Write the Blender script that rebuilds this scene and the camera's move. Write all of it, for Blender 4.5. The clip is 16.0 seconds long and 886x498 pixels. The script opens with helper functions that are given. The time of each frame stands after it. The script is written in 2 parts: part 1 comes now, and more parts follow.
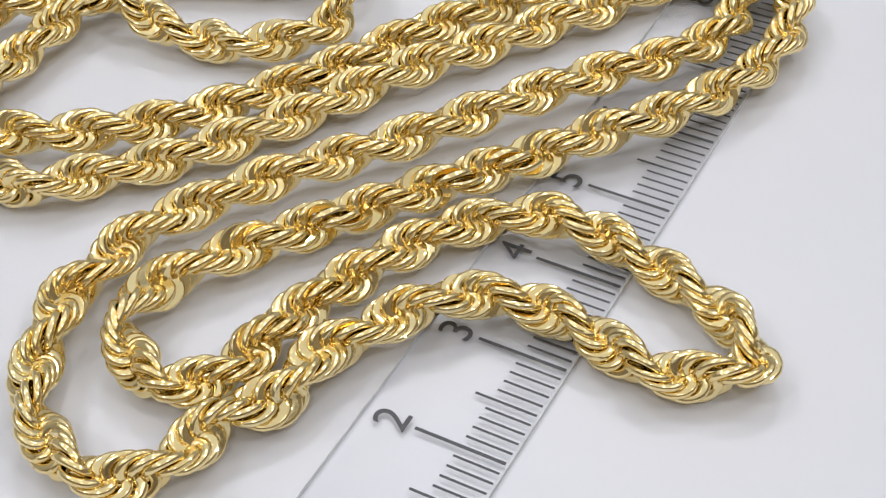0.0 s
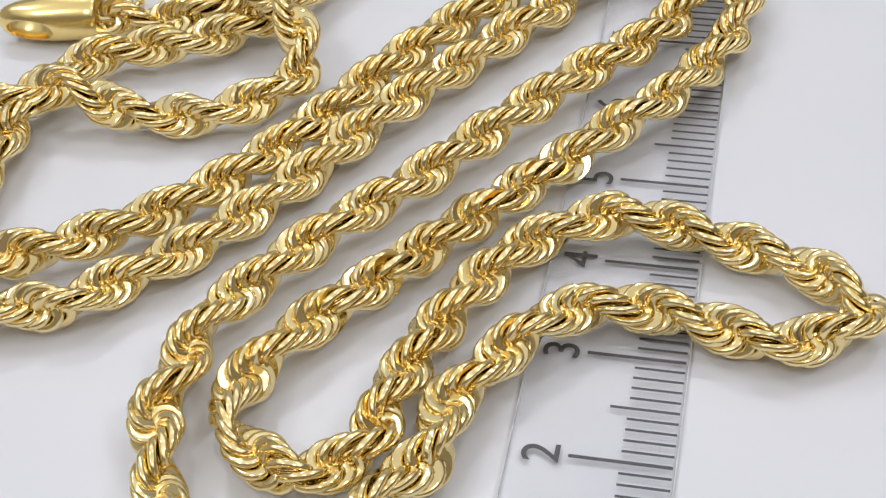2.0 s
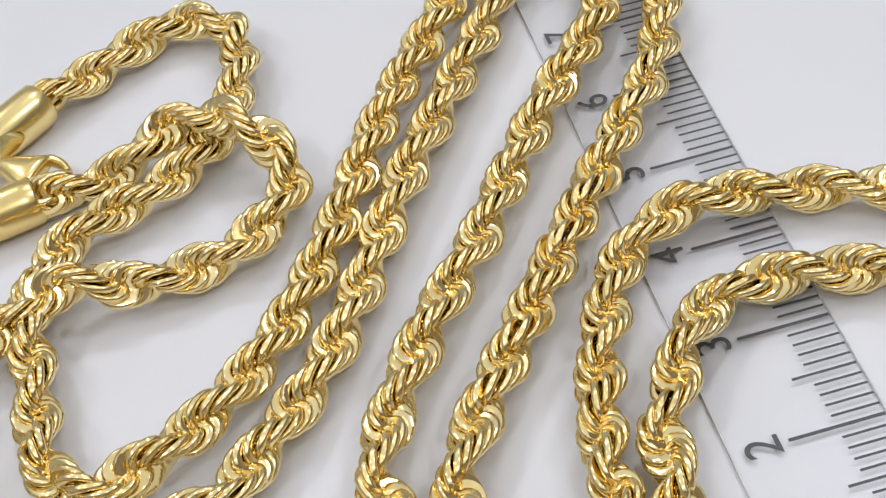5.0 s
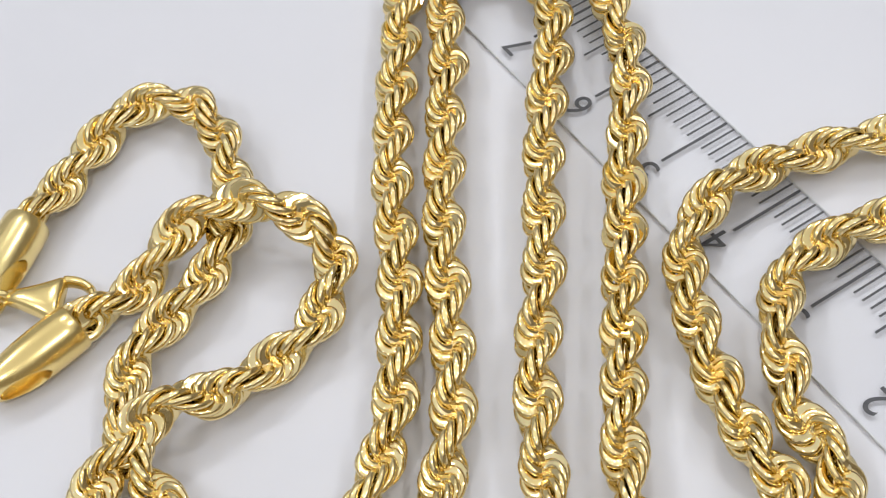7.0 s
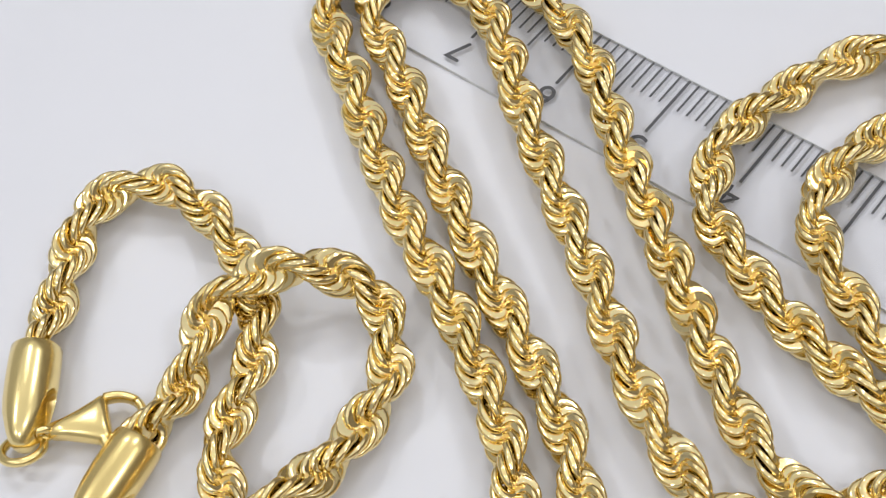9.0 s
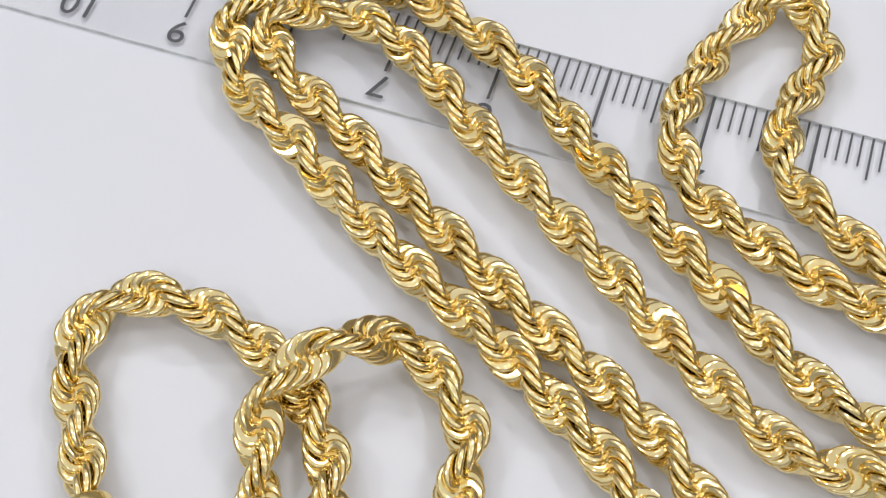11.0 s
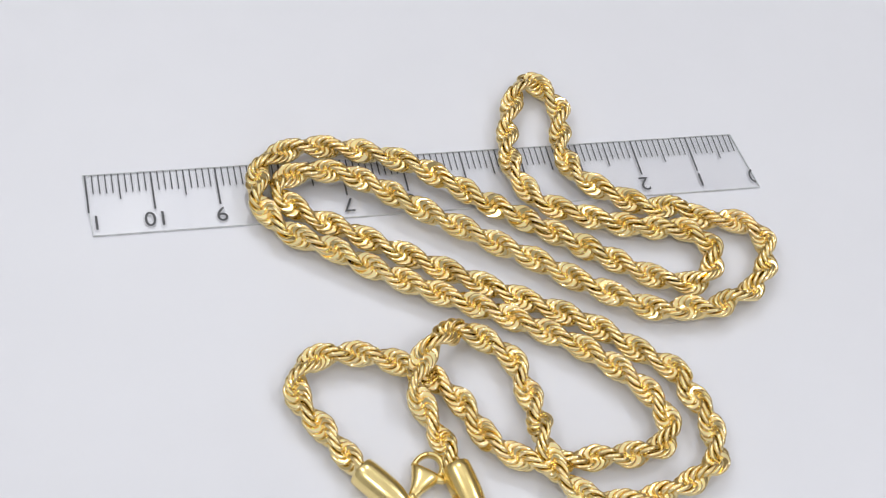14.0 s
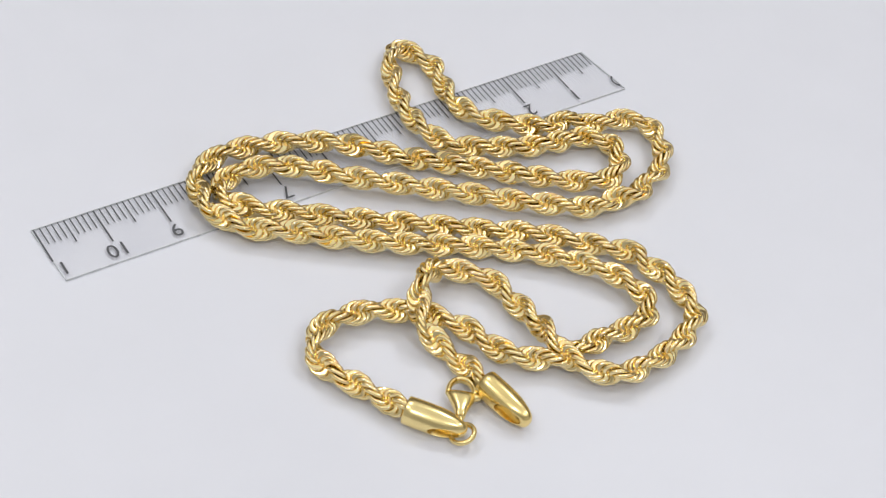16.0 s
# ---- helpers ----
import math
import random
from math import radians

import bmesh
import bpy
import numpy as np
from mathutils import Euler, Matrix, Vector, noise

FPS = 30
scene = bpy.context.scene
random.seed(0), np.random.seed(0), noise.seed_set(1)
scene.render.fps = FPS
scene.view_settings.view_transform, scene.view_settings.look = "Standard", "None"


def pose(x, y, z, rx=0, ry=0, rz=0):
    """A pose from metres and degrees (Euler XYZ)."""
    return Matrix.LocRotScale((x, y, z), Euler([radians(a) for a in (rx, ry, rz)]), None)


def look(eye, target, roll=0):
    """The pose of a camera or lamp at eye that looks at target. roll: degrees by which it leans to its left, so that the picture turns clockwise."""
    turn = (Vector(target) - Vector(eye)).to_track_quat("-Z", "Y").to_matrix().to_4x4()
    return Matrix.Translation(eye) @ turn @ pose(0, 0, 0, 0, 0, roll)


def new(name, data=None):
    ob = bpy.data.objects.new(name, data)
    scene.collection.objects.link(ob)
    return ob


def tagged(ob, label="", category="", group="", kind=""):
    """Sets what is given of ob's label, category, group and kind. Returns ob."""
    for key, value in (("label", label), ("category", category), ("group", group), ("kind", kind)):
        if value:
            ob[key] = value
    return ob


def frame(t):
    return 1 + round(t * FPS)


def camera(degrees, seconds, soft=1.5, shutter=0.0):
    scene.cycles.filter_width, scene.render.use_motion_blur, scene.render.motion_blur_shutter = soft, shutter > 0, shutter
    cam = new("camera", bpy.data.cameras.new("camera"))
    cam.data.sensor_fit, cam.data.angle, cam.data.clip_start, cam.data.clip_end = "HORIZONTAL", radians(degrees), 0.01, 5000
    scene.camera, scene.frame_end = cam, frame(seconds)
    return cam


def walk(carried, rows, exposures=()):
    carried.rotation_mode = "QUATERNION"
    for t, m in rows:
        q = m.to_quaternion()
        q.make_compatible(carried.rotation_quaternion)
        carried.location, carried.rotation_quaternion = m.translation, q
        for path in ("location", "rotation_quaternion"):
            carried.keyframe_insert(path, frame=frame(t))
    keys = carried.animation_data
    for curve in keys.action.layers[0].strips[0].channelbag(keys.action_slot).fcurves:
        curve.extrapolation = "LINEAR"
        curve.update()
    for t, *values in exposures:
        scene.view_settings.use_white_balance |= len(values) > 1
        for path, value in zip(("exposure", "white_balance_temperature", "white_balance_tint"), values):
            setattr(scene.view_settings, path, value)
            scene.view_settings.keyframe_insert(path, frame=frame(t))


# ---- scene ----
cam = camera(30.81, 16.0, soft=1.2)
CM = 0.01
# seconds, eye in centimetres from the ruler's zero mark, yaw, pitch and roll in degrees
PATH = [
    (0, -4.525, -3.093, 8.784, -61.22, -42.80, -1.02),
    (0.5, -4.825, -2.454, 8.744, -64.98, -42.49, -1.73),
    (1, -5.021, -1.765, 8.688, -68.70, -42.42, -2.66),
    (1.5, -5.150, -1.009, 8.635, -72.48, -42.29, -2.93),
    (2, -5.189, -0.243, 8.648, -76.05, -42.45, -3.58),
    (2.5, -5.183, 0.458, 8.699, -79.33, -42.58, -4.58),
    (3, -5.118, 1.105, 8.692, -82.29, -42.85, -6.19),
    (3.5, -5.064, 1.721, 8.774, -85.81, -43.08, -7.28),
    (4, -4.893, 2.384, 8.892, -89.33, -43.61, -8.58),
    (4.2, -4.863, 2.595, 8.895, -90.46, -43.43, -9.24),
    (6.3, -3.317, 5.421, 10.525, -107.32, -49.86, -10.87),
    (6.5, -3.139, 5.733, 10.638, -109.09, -50.14, -10.81),
    (7, -2.628, 6.349, 10.842, -113.84, -51.07, -10.79),
    (7.5, -2.117, 6.946, 11.032, -118.58, -51.76, -10.95),
    (8, -1.341, 7.544, 11.287, -124.30, -53.14, -9.69),
    (8.5, -0.647, 8.056, 11.391, -129.75, -54.07, -8.74),
    (9, 0.035, 8.522, 11.494, -135.19, -54.96, -7.69),
    (9.2, 0.344, 8.692, 11.524, -137.40, -55.21, -7.22),
    (11.3, 4.583, 10.021, 11.671, -169.85, -56.29, 5.23),
    (11.5, 4.931, 10.066, 11.661, -172.12, -56.10, 5.72),
    (12, 5.793, 10.108, 11.403, -178.38, -55.84, 7.51),
    (12.5, 6.694, 10.037, 11.340, -185.29, -55.40, 10.12),
    (13, 7.731, 10.457, 11.915, -191.76, -54.57, 12.34),
    (13.5, 9.306, 13.411, 15.542, -196.25, -52.75, 12.82),
    (14, 12.187, 15.929, 19.792, -204.89, -52.00, 15.50),
    (14.5, 13.457, 15.471, 19.306, -211.73, -51.03, 16.09),
    (15, 14.269, 15.618, 17.980, -215.32, -49.05, 13.99),
    (15.5, 15.296, 14.987, 17.026, -219.59, -47.99, 13.55),
    (16, 17.633, 16.479, 18.635, -222.60, -45.69, 12.62),
]


def view(x, y, z, yaw, pitch, roll):
    eye = Vector((x, y, z)) * CM
    a, b = radians(yaw), radians(pitch)
    return look(eye, eye + Vector((-math.sin(a) * math.cos(b), math.cos(a) * math.cos(b), math.sin(b))), roll)


walk(cam, [(t, view(*row)) for t, *row in PATH])

# ---- light ----
scene.view_settings.exposure = 0.0
world = bpy.data.worlds.new("room_air")
scene.world = world
world.use_nodes = True
world.node_tree.nodes["Background"].inputs[0].default_value = (0.9, 0.93, 1.0, 1)
world.node_tree.nodes["Background"].inputs[1].default_value = 0.12


def lamp(name, place, target, size, power, colour):
    data = bpy.data.lights.new(name, "AREA")
    data.shape, data.size, data.size_y = "RECTANGLE", size[0], size[1]
    data.energy, data.color = power, colour
    ob = new(name, data)
    ob.matrix_world = look(place, target)
    return ob


COOL = (0.93, 0.96, 1.0)
# Added overhead fill, nearly ceiling-wide, for even ambient light; no known fixture.
lamp("ambient_fill_light", (0.05, 0.05, 2.30), (0.05, 0.05, 0), (5.4, 5.4), 40, COOL)
# Six small unseen lamps, ringed evenly so the gold glints from every side.
for k in range(6):
    a = radians(25 + 60 * k)
    x, y = 0.05 + 1.6 * math.cos(a), 0.05 + 1.6 * math.sin(a)
    lamp("glint_ring_light", (x, y, 2.25), (0.05, 0.05, 0), (0.24, 0.24), 7.0, COOL)


# ---- materials ----
def material(name):
    m = bpy.data.materials.new(name)
    m.use_nodes = True
    n = m.node_tree.nodes
    return m, n, m.node_tree.links, n["Principled BSDF"]


def noise_ramp(n, l, scale, low, high, detail=4.0, coords="Object"):
    tc, tex, ramp = n.new("ShaderNodeTexCoord"), n.new("ShaderNodeTexNoise"), n.new("ShaderNodeValToRGB")
    tex.inputs["Scale"].default_value, tex.inputs["Detail"].default_value = scale, detail
    ramp.color_ramp.elements[0].position, ramp.color_ramp.elements[1].position = 0.3, 0.7
    ramp.color_ramp.elements[0].color, ramp.color_ramp.elements[1].color = low, high
    l.new(tc.outputs[coords], tex.inputs["Vector"])
    l.new(tex.outputs["Fac"], ramp.inputs["Fac"])
    return tex, ramp


def bumped(n, l, b, tex, strength, distance):
    bump = n.new("ShaderNodeBump")
    bump.inputs["Strength"].default_value, bump.inputs["Distance"].default_value = strength, distance
    l.new(tex.outputs["Fac"], bump.inputs["Height"])
    l.new(bump.outputs["Normal"], b.inputs["Normal"])


def gold(name, colour, rough, scratch, low=0.6, high=1.5, grain=2500):
    """Polished gold; every link differs a little in tint and polish."""
    m, n, l, b = material(name)
    b.inputs["Metallic"].default_value = 1.0
    geo, info, add, one = n.new("ShaderNodeNewGeometry"), n.new("ShaderNodeObjectInfo"), n.new("ShaderNodeMath"), n.new("ShaderNodeMath")
    one.operation = "FRACT"
    l.new(geo.outputs["Random Per Island"], add.inputs[0])
    l.new(info.outputs["Random"], add.inputs[1])
    l.new(add.outputs[0], one.inputs[0])
    ramp = n.new("ShaderNodeValToRGB")
    ramp.color_ramp.elements[0].color = (colour[0], colour[1] * 0.95, colour[2] * 0.84, 1)
    ramp.color_ramp.elements[1].color = (*colour, 1)
    l.new(one.outputs[0], ramp.inputs["Fac"])
    l.new(ramp.outputs["Color"], b.inputs["Base Color"])
    tex, rr = noise_ramp(n, l, grain, (rough * low,) * 3 + (1,), (rough * high,) * 3 + (1,))
    l.new(rr.outputs["Color"], b.inputs["Roughness"])
    bumped(n, l, b, tex, scratch, 0.00004)
    return m


def plain(name, colour, rough, scale, spread=0.04, bump=0.1, distance=0.0002):
    m, n, l, b = material(name)
    low = tuple(max(0, c * (1 - spread)) for c in colour)
    tex, ramp = noise_ramp(n, l, scale, (*low, 1), (*colour, 1), 6)
    l.new(ramp.outputs["Color"], b.inputs["Base Color"])
    b.inputs["Roughness"].default_value = rough
    bumped(n, l, b, tex, bump, distance)
    return m


GOLD = gold("yellow_gold", (0.945, 0.791, 0.43), 0.11, 0.16)
CAST_GOLD = gold("satin_gold", (0.94, 0.76, 0.35), 0.24, 0.06, 0.85, 1.15, 6000)
TABLE = plain("white_laminate", (0.775, 0.77, 0.81), 0.4, 60, 0.02, 0.05)
WALL = plain("wall_paint", (0.82, 0.82, 0.82), 0.8, 8)
# Brown chosen for two unseen walls, to give the gold darker reflections.
DARK_WALL = plain("gold_contrast_wall", (0.58, 0.50, 0.40), 0.6, 8, 0.3)
CEILING = plain("ceiling_paint", (0.85, 0.85, 0.85), 0.8, 8)
FLOOR = plain("floor_vinyl", (0.42, 0.38, 0.34), 0.5, 12, 0.2)
INK = plain("black_ink", (0.12, 0.12, 0.13), 0.55, 3000, 0.4, 0.1, 0.00002)


def clear_plastic():
    """Thin clear film: lets light straight through with a faint grey tint and a soft gloss."""
    m, n, l, b = material("clear_plastic")
    clear, gloss, mix = n.new("ShaderNodeBsdfTransparent"), n.new("ShaderNodeBsdfGlossy"), n.new("ShaderNodeMixShader")
    _, ramp = noise_ramp(n, l, 120, (0.96, 0.96, 0.965, 1), (0.98, 0.98, 0.98, 1))
    l.new(ramp.outputs["Color"], clear.inputs["Color"])
    gloss.inputs["Roughness"].default_value, mix.inputs[0].default_value = 0.3, 0.025
    l.new(clear.outputs[0], mix.inputs[1])
    l.new(gloss.outputs[0], mix.inputs[2])
    l.new(mix.outputs[0], n["Material Output"].inputs["Surface"])
    return m


PLASTIC = clear_plastic()
# Opaque grey that paints the dark line refraction makes at the ruler's edges.
EDGE = plain("edge_refraction_grey", (0.80, 0.81, 0.82), 0.4, 900, 0.3)


# ---- building helpers ----
def mesh_of(bm, name, mat, smooth=False):
    me = bpy.data.meshes.new(name)
    bm.to_mesh(me)
    bm.free()
    me.materials.append(mat)
    if smooth:
        me.shade_smooth()
    return me


def part(name, bm, mat, parent, label="", smooth=False):
    ob = new(name, mesh_of(bm, name, mat, smooth))
    ob.parent = parent
    if label:
        ob["label"] = label
    return ob


def box(x0, x1, y0, y1, z0, z1, bevel=0.0):
    """A box in centimetres, its edges bevelled."""
    bm = bmesh.new()
    bmesh.ops.create_cube(bm, size=1)
    for v in bm.verts:
        v.co = Vector(((x0 + x1) / 2 + v.co.x * (x1 - x0), (y0 + y1) / 2 + v.co.y * (y1 - y0), (z0 + z1) / 2 + v.co.z * (z1 - z0))) * CM
    if bevel:
        bmesh.ops.bevel(bm, geom=bm.edges[:], offset=bevel * CM, segments=2, affect="EDGES")
    return bm


def structure(name, bm, mat, label, category):
    return tagged(new(name, mesh_of(bm, name, mat)), label, category, kind="structure")


# ---- the room ----
structure("floor", box(-300, 300, -300, 300, -80, -75), FLOOR, "brown vinyl floor of the room", "floor")
structure("ceiling", box(-300, 300, -300, 300, 235, 240), CEILING, "plain white painted ceiling", "ceiling")
structure("wall_north", box(-300, 300, 300, 310, -75, 235), WALL, "plain warm grey painted wall", "wall")
# South and west walls are unseen; their brown only adds contrast to the gold.
structure("wall_south", box(-300, 300, -310, -300, -75, 235), DARK_WALL, "unseen closing wall, coloured brown to darken reflections in the gold", "wall")
structure("wall_east", box(300, 310, -300, 300, -75, 235), WALL, "plain warm grey painted wall", "wall")
structure("wall_west", box(-310, -300, -300, 300, -75, 235), DARK_WALL, "unseen closing wall, coloured brown to darken reflections in the gold", "wall")

table = tagged(new("table"), "white smooth laminate table top under the necklace", "table")
part("tabletop", box(-70, 80, -50, 60, -2.5, 0, 0.2), TABLE, table)
for lx in (-65, 71):
    for ly in (-45, 51):
        part("leg", box(lx, lx + 4, ly, ly + 4, -75, -2.5, 0.2), TABLE, table)

# ---- the ruler ----
WIDE, LONG, HALF, SHORT, THICK = 1.170, 0.744, 0.515, 0.385, 0.04
ruler = tagged(new("ruler"), "clear plastic centimetre ruler lying flat on the white table", "ruler")
# both ends were cut a little askew, the zero end through its numeral
ENDS = ((0.15, 0.0), (11.03, 10.97))


def skewed(bm):
    """Leans the two ends of a blade that runs from 0 to 1 along x."""
    for v in bm.verts:
        x, y = v.co.x / CM, v.co.y / CM / WIDE
        lo, hi = (e[0] + (e[1] - e[0]) * y for e in ENDS)
        v.co.x = (lo + (hi - lo) * x) * CM
    return bm


blade = part("blade", skewed(box(0, 1, 0, WIDE, 0.004, THICK)), PLASTIC, ruler, "clear slightly frosted plastic strip")
blade.visible_shadow = False
# Added grey strips: the blade does not refract, so its edge lines are painted.
for y in (0.0, WIDE):
    part("edge", skewed(box(0, 1, y - 0.004, y + 0.004, 0.002, THICK + 0.001)), EDGE, ruler, "thin grey strip painting the refraction line along the plastic's edge")
for x in (0, 1):
    part("edge", skewed(box(x - 0.0004, x + 0.0004, 0.008, WIDE - 0.008, 0.002, THICK + 0.001)), EDGE, ruler, "thin grey strip painting the refraction line at the plastic's cut end")
marks = {}
for i in range(2, 111):
    tall, wide = (LONG, 0.014) if i % 10 == 0 else (HALF, 0.011) if i % 5 == 0 else (SHORT, 0.010)
    key = (tall, wide)
    if key not in marks:
        marks[key] = mesh_of(box(-wide, wide, 0.02, tall, 0, 0.003), "mark", INK)
    ob = new("mark", marks[key])
    ob.parent, ob.location = ruler, Vector((i / 10, 0, THICK + 0.001)) * CM


def numeral(text, x, y, height):
    cu = bpy.data.curves.new("numeral", "FONT")
    cu.body, cu.align_x, cu.size, cu.extrude, cu.offset = text, "CENTER", height * CM / 0.7, 0.00001, 0.0
    tmp = bpy.data.objects.new("numeral", cu)
    me = bpy.data.meshes.new_from_object(tmp)
    bpy.data.objects.remove(tmp)
    me.materials.clear()
    me.materials.append(INK)
    ob = new("numeral", me)
    ob.parent, ob.location = ruler, Vector((x, y, THICK + 0.003)) * CM


for i in range(1, 11):
    numeral(str(i), i, LONG + 0.06, 0.27)
numeral("1", 10.9, LONG + 0.06, 0.27)
# what the cut has left of the zero
bm = bmesh.new()
rim = []
for k in range(13):
    a = radians(-78 + 13 * k)
    rim.append([bm.verts.new(Vector((0.02 + 0.09 * q * math.cos(a), LONG + 0.195 + 0.135 * q * math.sin(a), z)) * CM) for q, z in ((0.8, 0), (1.12, 0), (1.12, 0.003), (0.8, 0.003))])
for p, q in zip(rim, rim[1:]):
    for k in range(4):
        bm.faces.new((p[k], p[(k + 1) % 4], q[(k + 1) % 4], q[k]))
bm.faces.new(rim[0][::-1]), bm.faces.new(rim[-1])
bmesh.ops.recalc_face_normals(bm, faces=bm.faces[:])
part("numeral", bm, INK, ruler).location = (0, 0, (THICK + 0.001) * CM)

# ---- the necklace ----
RUNS = [
    ((6.42, 5.81, 0.25), (6.45, 5.52, 0.22), (6.53, 5.20, 0.16), (6.73, 4.46, 0.42), (6.28, 3.90, 0.56), (5.73, 3.66, 0.29), (5.17, 4.16, 0.26), (5.07, 4.67, 0.22), (5.02, 5.12, 0.29), (5.10, 5.55, 0.42), (4.97, 6.12, 0.29), (4.53, 6.62, 0.28), (3.85, 6.68, 0.25), (3.08, 6.52, 0.25), (2.55, 6.20, 0.25), (2.46, 5.73, 0.25), (2.47, 5.30, 0.25), (2.62, 5.03, 0.25), (2.66, 4.71, 0.26), (3.17, 4.23, 0.23), (3.52, 3.89, 0.23), (3.99, 3.55, 0.24), (4.56, 3.22, 0.23), (5.12, 2.91, 0.26), (5.67, 2.58, 0.27), (6.19, 2.24, 0.25), (6.70, 1.91, 0.25), (7.23, 1.54, 0.24), (7.76, 1.24, 0.26), (8.12, 0.76, 0.29),),
    ((7.86, 0.47, 0.29), (7.18, 0.45, 0.29), (6.59, 0.78, 0.29), (6.09, 1.20, 0.29), (5.49, 1.65, 0.29), (4.93, 2.04, 0.27), (4.35, 2.44, 0.27), (3.63, 2.99, 0.28), (2.61, 3.57, 0.26), (2.11, 3.56, 0.25), (1.79, 3.65, 0.26), (1.43, 3.49, 0.25), (0.98, 3.33, 0.25), (0.55, 2.85, 0.26), (0.47, 2.29, 0.26), (0.82, 1.99, 0.25), (1.34, 1.90, 0.25), (1.67, 1.62, 0.26), (2.14, 1.61, 0.26), (2.47, 1.42, 0.25), (2.86, 1.20, 0.29), (3.24, 0.78, 0.27), (3.31, 0.18, 0.24), (3.14, -0.66, 0.22), (3.50, -1.23, 0.25), (3.90, -0.82, 0.26), (4.14, -0.22, 0.23), (4.27, 0.43, 0.28), (4.24, 0.77, 0.29), (3.98, 1.26, 0.23),),
    ((3.42, 1.61, 0.26), (2.80, 1.86, 0.25), (2.11, 2.04, 0.27), (1.67, 2.10, 0.25), (1.37, 2.54, 0.25), (1.75, 3.10, 0.27), (2.28, 3.05, 0.26), (2.74, 2.80, 0.26), (3.21, 2.46, 0.26), (3.63, 2.15, 0.26), (4.09, 1.81, 0.26), (4.53, 1.48, 0.26), (4.95, 1.17, 0.25), (5.40, 0.80, 0.30), (5.99, 0.36, 0.29), (6.72, 0.03, 0.26), (7.18, -0.07, 0.26), (7.60, -0.09, 0.28), (8.00, 0.02, 0.28), (8.30, 0.24, 0.28), (8.42, 0.60, 0.29), (8.42, 1.00, 0.27), (8.07, 1.53, 0.25), (7.48, 1.92, 0.27), (6.87, 2.36, 0.26), (6.08, 2.86, 0.27), (5.49, 3.17, 0.26), (4.99, 3.45, 0.25), (4.36, 3.85, 0.25), (3.84, 4.26, 0.26),),
    ((3.28, 4.94, 0.29), (3.09, 5.56, 0.26), (3.31, 5.88, 0.25), (3.78, 5.96, 0.25), (4.23, 5.94, 0.25), (4.73, 5.96, 0.25), (5.28, 5.89, 0.25), (5.82, 5.49, 0.27), (6.12, 4.77, 0.26), (6.57, 4.24, 0.25), (7.33, 3.87, 0.28), (8.10, 3.86, 0.28), (8.42, 4.38, 0.23), (7.96, 5.30, 0.21), (7.76, 5.70, 0.24),),
]


def centre_line(step=0.01):
    """Even points along the chain, in centimetres: a smooth curve through the bends."""
    p = np.array([q for run in RUNS for q in run], float)
    p = np.vstack([2 * p[0] - p[1], p, 2 * p[-1] - p[-2]])
    t = np.linspace(0, 1, 24, endpoint=False)[:, None]
    out = []
    for a, b, c, d in zip(p, p[1:], p[2:], p[3:]):
        out.append(0.5 * (2 * b + (c - a) * t + (2 * a - 5 * b + 4 * c - d) * t**2 + (3 * b - a - 3 * c + d) * t**3))
    out = np.vstack([*out, p[-2:-1]])
    s = np.r_[0, np.cumsum(np.linalg.norm(np.diff(out, axis=0), axis=1))]
    even = np.arange(0, s[-1], step)
    return even, np.stack([np.interp(even, s, out[:, k]) for k in range(3)], 1)


S, LINE = centre_line()
# how far the rope has twisted, in half turns, at lengths along it: tighter in some runs than in others
TWIST = ((0.00, -2.36), (1.92, 0.73), (9.84, 13.76), (12.93, 18.70), (16.51, 24.31), (19.25, 29.28), (22.44, 34.34), (25.15, 38.44), (29.08, 44.75), (31.46, 48.77), (33.03, 51.13), (35.89, 56.15), (38.06, 60.37), (39.76, 62.85), (42.85, 68.73), (48.38, 77.75), (51.21, 82.69), (64.00, 104.74))
SPACING, RING, OFF, TILT = 0.042, 0.100, 0.060, -2.0


def ring_mesh(wire, half, major=24, minor=12):
    """One wire link, an oval whose two sides are cut flat: u outwards, v along the chain, w across the link."""
    bm = bmesh.new()
    grid = []
    for i in range(major):
        a = 2 * math.pi * i / major
        for j in range(minor):
            b = 2 * math.pi * (j + 0.5) / minor
            r = RING + wire * math.cos(b)
            w = max(-half, min(half, wire * math.sin(b)))
            grid.append(bm.verts.new((r * math.cos(a) * CM, (r + 0.022) * 1.12 * math.sin(a) * CM, w * CM)))
    for i in range(major):
        for j in range(minor):
            i2, j2 = (i + 1) % major, (j + 1) % minor
            bm.faces.new((grid[i * minor + j], grid[i2 * minor + j], grid[i2 * minor + j2], grid[i * minor + j2]))
    bmesh.ops.recalc_face_normals(bm, faces=bm.faces[:])
    cut = {f for f in bm.faces if all(abs(abs(v.co.z) - half * CM) < 1e-7 for v in f.verts)}
    for f in bm.faces:
        f.smooth = True
    for ed in bm.edges:
        ed.smooth = len([f for f in ed.link_faces if f in cut]) != 1
    me = bpy.data.meshes.new("link")
    bm.to_mesh(me)
    bm.free()
    me.materials.append(GOLD)
    return me


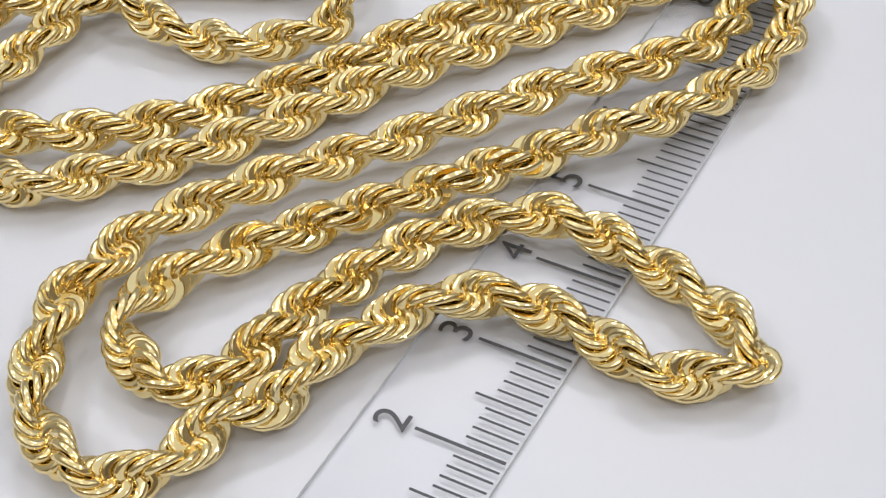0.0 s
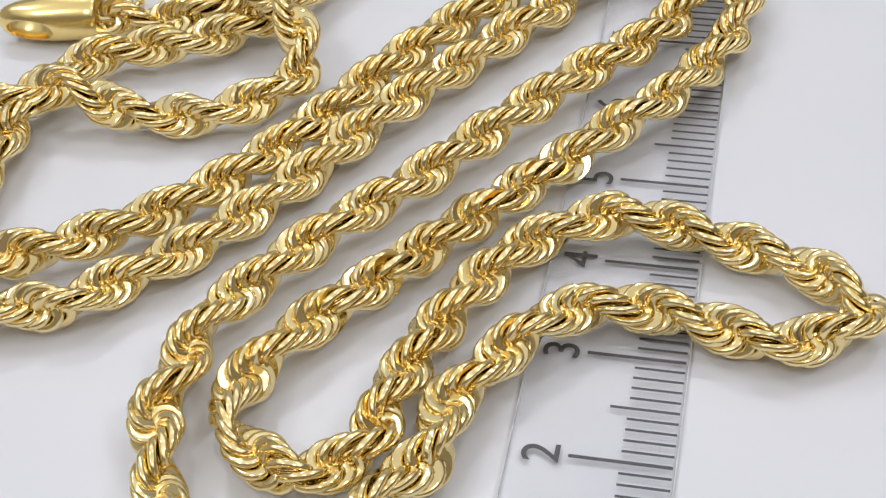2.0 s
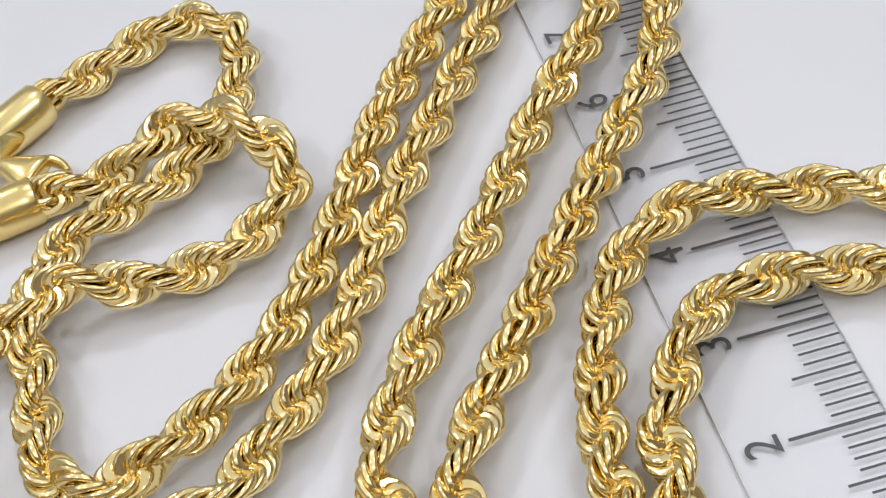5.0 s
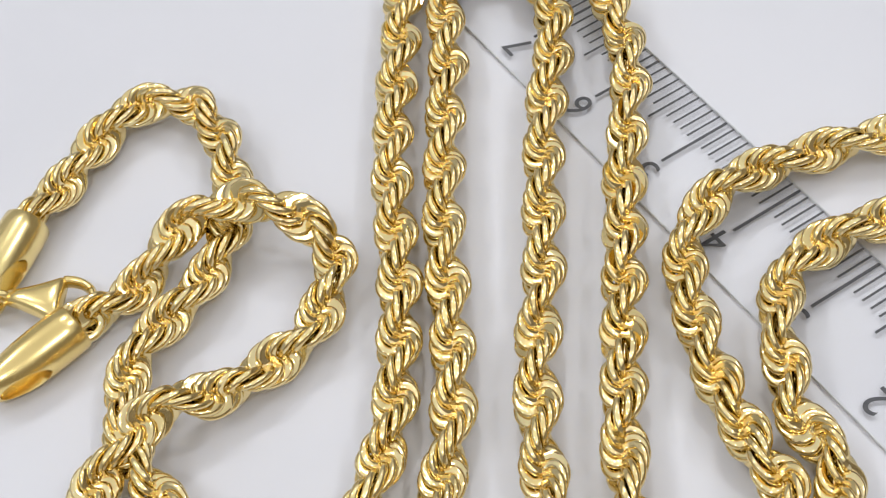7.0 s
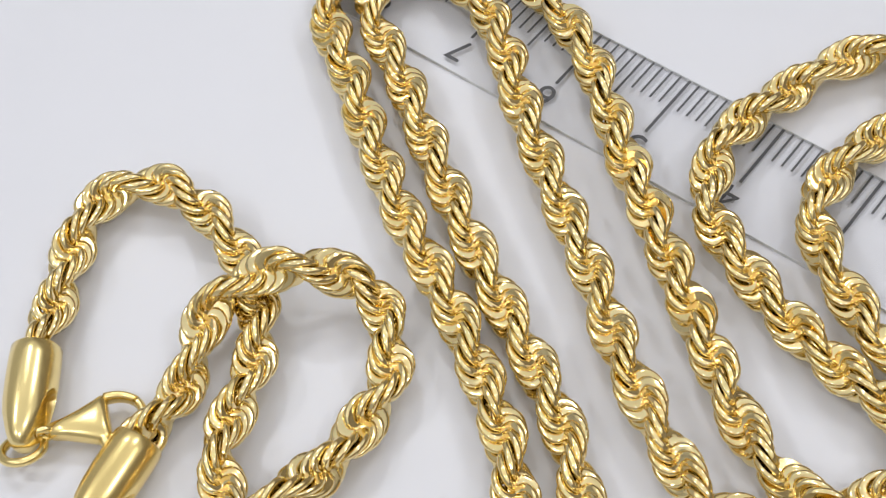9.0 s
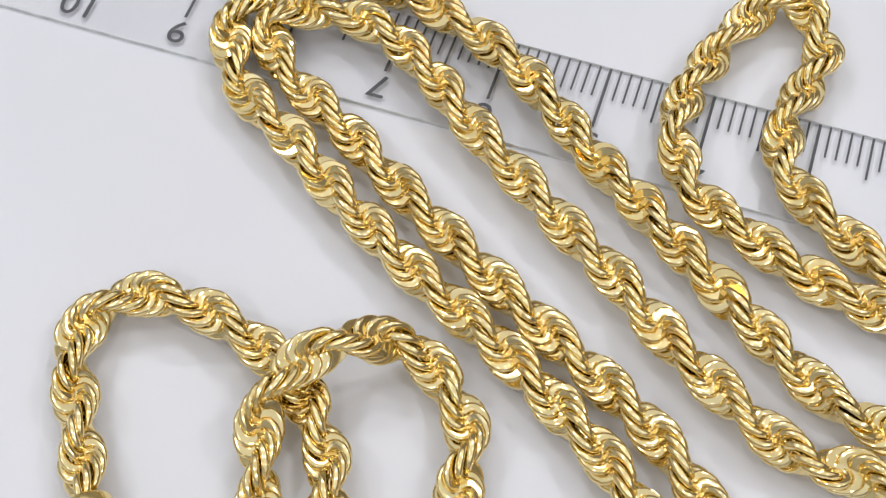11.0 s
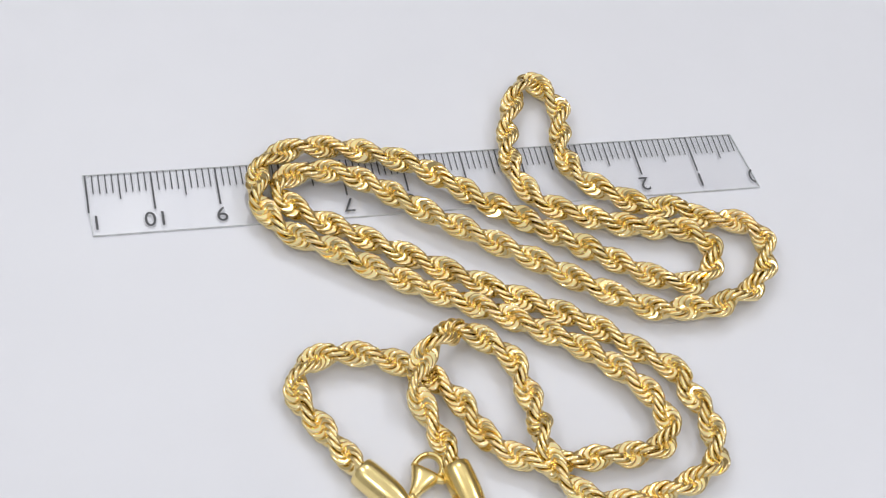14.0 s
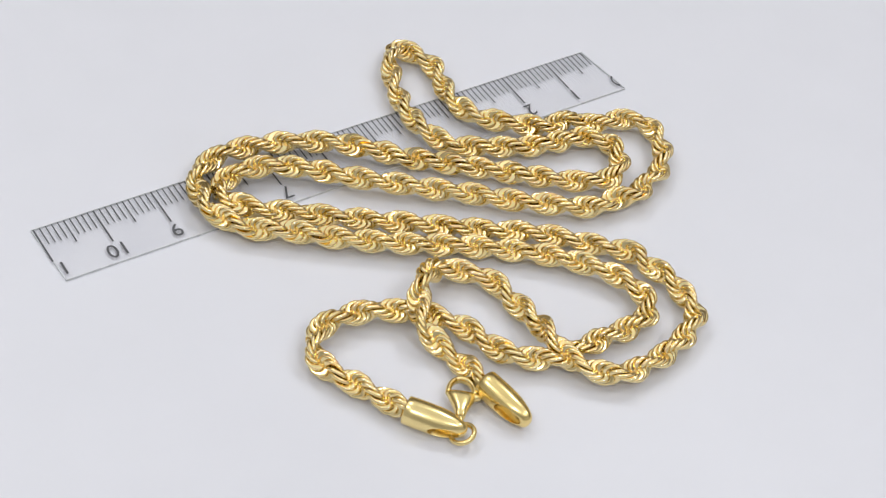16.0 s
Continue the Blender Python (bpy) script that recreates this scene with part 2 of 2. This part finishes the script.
def frames_along():
    """Where each link sits: a matrix with its outward side, its length and its normal."""
    out = []
    count = int(S[-1] / SPACING)
    for k in range(count):
        s = (k + 0.5) * SPACING
        at = np.array([np.interp(s, S, LINE[:, c]) for c in range(3)])
        ahead = np.array([np.interp(min(s + 0.12, S[-1]), S, LINE[:, c]) - np.interp(max(s - 0.12, 0), S, LINE[:, c]) for c in range(3)])
        t = Vector(ahead).normalized()
        right = t.cross(Vector((0, 0, 1))).normalized()
        up = right.cross(t)
        turn = math.pi * (np.interp(s, *zip(*TWIST)) + k % 2)
        u = up * math.cos(turn) + right * math.sin(turn)
        u = Matrix.Rotation(radians(random.uniform(-5, 5)), 3, t) @ u
        v = Matrix.Rotation(radians(random.uniform(-4, 4) - TILT), 3, u) @ t
        w = u.cross(v)
        c = (Vector(at) + u * (OFF + random.uniform(-0.005, 0.005))) * CM
        out.append(Matrix(((u.x, v.x, w.x, c.x), (u.y, v.y, w.y, c.y), (u.z, v.z, w.z, c.z), (0, 0, 0, 1))))
    return out


necklace = tagged(new("necklace"), "yellow gold rope chain necklace coiled loosely on the table and ruler", "necklace")
LINKS = frames_along()
link_mesh, cut_mesh = ring_mesh(0.039, 0.031), ring_mesh(0.046, 0.027)
# here and there a few links together are cut deeper, with broader flat sides
DEEP = [noise.noise(Vector((k * 0.12, 3.7, 0))) > 0.18 for k in range(len(LINKS))]
NEAR = range(880, 1180)
for k in NEAR:
    ob = new("link", cut_mesh if DEEP[k] else link_mesh)
    ob.parent, ob.matrix_basis = necklace, LINKS[k]

# the rest of the links, joined


def places(me):
    co = np.empty(len(me.vertices) * 3)
    me.vertices.foreach_get("co", co)
    return co.reshape(-1, 3)


round_v, cut_v = places(link_mesh), places(cut_mesh)
quads = np.array([tuple(p.vertices) for p in link_mesh.polygons])
pairs = np.array([tuple(e.vertices) for e in link_mesh.edges])
edge_no = {tuple(sorted(p)): n for n, p in enumerate(pairs.tolist())}
sharp_round = np.array([e.use_edge_sharp for e in link_mesh.edges])
sharp_cut = np.zeros(len(pairs), bool)
for e in cut_mesh.edges:
    sharp_cut[edge_no[tuple(sorted(e.vertices))]] = e.use_edge_sharp
rest = [k for k in range(len(LINKS)) if k not in NEAR]
all_v = np.concatenate([(cut_v if DEEP[k] else round_v) @ np.array(LINKS[k].to_3x3()).T + np.array(LINKS[k].translation) for k in rest])
all_f = np.concatenate([quads + len(round_v) * n for n in range(len(rest))])
all_e = np.concatenate([pairs + len(round_v) * n for n in range(len(rest))])
me = bpy.data.meshes.new("chain_rest")
me.from_pydata(all_v.tolist(), all_e.tolist(), all_f.tolist())
me.materials.append(GOLD)
me.shade_smooth()
flags = me.attributes.new("sharp_edge", "BOOLEAN", "EDGE") if "sharp_edge" not in me.attributes else me.attributes["sharp_edge"]
flags.data.foreach_set("value", np.concatenate([sharp_cut if DEEP[k] else sharp_round for k in rest]))
ob = tagged(new("chain_rest", me), kind="stuff")
ob.parent = necklace


# ---- end caps and clasp ----
def loft(sections, sides=20, power=2.0, closed_ends=True):
    """A skin over rings: centre, across, up, half width, half height (centimetres)."""
    bm = bmesh.new()
    rings = []
    for c, ax, ay, rx, ry in sections:
        ring = []
        for k in range(sides):
            a = 2 * math.pi * k / sides
            ca, sa = math.cos(a), math.sin(a)
            x, y = abs(ca) ** (2 / power) * (1 if ca >= 0 else -1) * rx, abs(sa) ** (2 / power) * (1 if sa >= 0 else -1) * ry
            ring.append(bm.verts.new((Vector(c) + Vector(ax) * x + Vector(ay) * y) * CM))
        rings.append(ring)
    for r, q in zip(rings, rings[1:]):
        for k in range(sides):
            bm.faces.new((r[k], r[(k + 1) % sides], q[(k + 1) % sides], q[k]))
    if closed_ends:
        bm.faces.new(rings[0][::-1])
        bm.faces.new(rings[-1])
    bmesh.ops.recalc_face_normals(bm, faces=bm.faces[:])
    return bm


def ring_tube(radius, wire, major=36, minor=12, stretch=1.0):
    bm = bmesh.new()
    vs = []
    for i in range(major):
        a = 2 * math.pi * i / major
        for j in range(minor):
            b = 2 * math.pi * j / minor
            r = radius + wire * math.cos(b)
            vs.append(bm.verts.new(Vector((r * math.cos(a) * stretch, r * math.sin(a), wire * math.sin(b))) * CM))
    for i in range(major):
        for j in range(minor):
            i2, j2 = (i + 1) % major, (j + 1) % minor
            bm.faces.new((vs[i * minor + j], vs[i2 * minor + j], vs[i2 * minor + j2], vs[i * minor + j2]))
    bmesh.ops.recalc_face_normals(bm, faces=bm.faces[:])
    return bm


def end_cap(mouth, end, roll):
    """A bullet-shaped cap: a barrel over the chain's end that runs out into a wide eye, open from side to side."""
    d = Vector(end) - Vector(mouth)
    size = d.length
    holder = new("end_cap")
    holder.parent = necklace
    holder["label"] = "smooth satin gold bullet-shaped end cap"
    X, Z, k = Vector((1, 0, 0)), Vector((0, 0, 1)), size / 0.74
    shape = ((0.05, 0.15, 0.15), (0.0, 0.20, 0.20), (0.0, 0.222, 0.222), (0.015, 0.238, 0.238), (0.10, 0.244, 0.244), (0.26, 0.246, 0.244), (0.40, 0.238, 0.236), (0.50, 0.222, 0.220), (0.60, 0.172, 0.200), (0.67, 0.130, 0.172), (0.715, 0.095, 0.130), (0.735, 0.06, 0.08), (0.742, 0.03, 0.03))
    shell = new("shell", mesh_of(loft([((0, y * k, 0), X, Z, rx * 0.9, rz * 0.9) for y, rx, rz in shape], 48), "shell", CAST_GOLD))
    hole = new("hole", mesh_of(loft([((x, 0.505 * k, 0), Vector((0, 1, 0)), Z, 0.178 * k * w, 0.112 * w) for x, w in ((-0.4, 1.15), (-0.2, 1.04), (-0.08, 0.92), (0.08, 0.92), (0.2, 1.04), (0.4, 1.15))], 40), "hole", CAST_GOLD))
    cutter = shell.modifiers.new("hole", "BOOLEAN")
    cutter.object, cutter.operation, cutter.solver = hole, "DIFFERENCE", "EXACT"
    round_off = shell.modifiers.new("round", "BEVEL")
    round_off.width, round_off.segments, round_off.limit_method, round_off.angle_limit = 0.012 * CM, 2, "ANGLE", radians(50)
    bpy.context.view_layer.update()
    body = bpy.data.meshes.new_from_object(shell.evaluated_get(bpy.context.evaluated_depsgraph_get()))
    bpy.data.objects.remove(shell)
    bpy.data.objects.remove(hole)
    body.shade_smooth()
    body.set_sharp_from_angle(angle=radians(50))
    side = d.normalized().cross(Vector((0, 0, 1))).normalized()
    up = side.cross(d.normalized())
    m = Matrix((side, d.normalized(), up)).transposed().to_4x4()
    holder.matrix_basis = Matrix.Translation(Vector(mouth) * CM) @ m @ pose(0, 0, 0, 0, roll, 0)
    barrel = new("barrel", body)
    barrel.parent = holder
    return holder


end_cap((7.755, 5.70, 0.23), (7.16, 6.44, 0.21), 8)
end_cap((6.42, 5.81, 0.24), (6.24, 6.74, 0.22), -6)
jump_ring = part("jump_ring", ring_tube(0.175, 0.038), CAST_GOLD, necklace, "plain round gold jump ring", True)
jump_ring.matrix_basis = pose(7.20 * CM, 6.41 * CM, 0.15 * CM, 22, 8, 30)


def lobster_clasp(tail, tip):
    """A teardrop body, a round hook with a slit, a thumb lever and a small tail eye; y runs from tail to tip."""
    d = Vector(tip) - Vector(tail)
    holder = new("lobster_clasp")
    holder.parent = necklace
    holder["label"] = "satin gold lobster clasp, closed, hanging from the jump ring"
    holder.matrix_basis = Matrix.Translation(Vector(tail) * CM) @ Matrix.Rotation(math.atan2(d.y, d.x) - math.pi / 2, 4, "Z") @ pose(0, 0, 0, math.degrees(math.atan2(d.z, math.hypot(d.x, d.y))), 0, 0) @ Matrix.Scale(d.length / 0.69, 4)
    X, Z = Vector((1, 0, 0)), Vector((0, 0, 1))
    body = [((0, 0.03, 0), X, Z, 0.03, 0.03), ((0, 0.05, 0), X, Z, 0.055, 0.055), ((0.004, 0.14, 0), X, Z, 0.075, 0.07), ((0.008, 0.24, 0), X, Z, 0.115, 0.078), ((0.008, 0.34, 0), X, Z, 0.160, 0.080), ((0.0, 0.39, 0), X, Z, 0.180, 0.076), ((0.0, 0.42, 0), X, Z, 0.184, 0.066), ((0, 0.435, 0), X, Z, 0.16, 0.045)]
    part("body", loft(body, 24, 2.6), CAST_GOLD, holder, smooth=True)

    def arc(a0, a1, n):
        out = []
        for k in range(n):
            a = radians(a0 + (a1 - a0) * k / (n - 1))
            c, s = math.cos(a), math.sin(a)
            out.append(((0.158 * c, 0.45 + 0.205 * s, 0), Vector((c, s, 0)), Z, 0.037 - 0.005 * s, 0.055))
        return loft(out, 14)

    part("hook", arc(-6, 118, 22), CAST_GOLD, holder, smooth=True)
    part("gate", arc(122, 188, 12), CAST_GOLD, holder, "spring gate of the clasp, shut", True)
    lever = [((0.10, 0.36, 0), Vector((0.5, -0.86, 0)), Z, 0.05, 0.05), ((0.17, 0.39, 0), Vector((0.4, -0.9, 0)), Z, 0.045, 0.05), ((0.225, 0.40, 0), Vector((0.2, -0.98, 0)), Z, 0.035, 0.045), ((0.245, 0.405, 0), Vector((0.2, -0.98, 0)), Z, 0.02, 0.03)]
    part("thumb_lever", loft(lever, 12), CAST_GOLD, holder, smooth=True)
    eye = part("tail_eye", ring_tube(0.055, 0.028, 20, 10), CAST_GOLD, holder, smooth=True)
    eye.matrix_basis = pose(0, 0.0, 0, 0, 90, 0)
    return holder


lobster_clasp((7.13, 6.22, 0.20), (6.62, 5.54, 0.15))
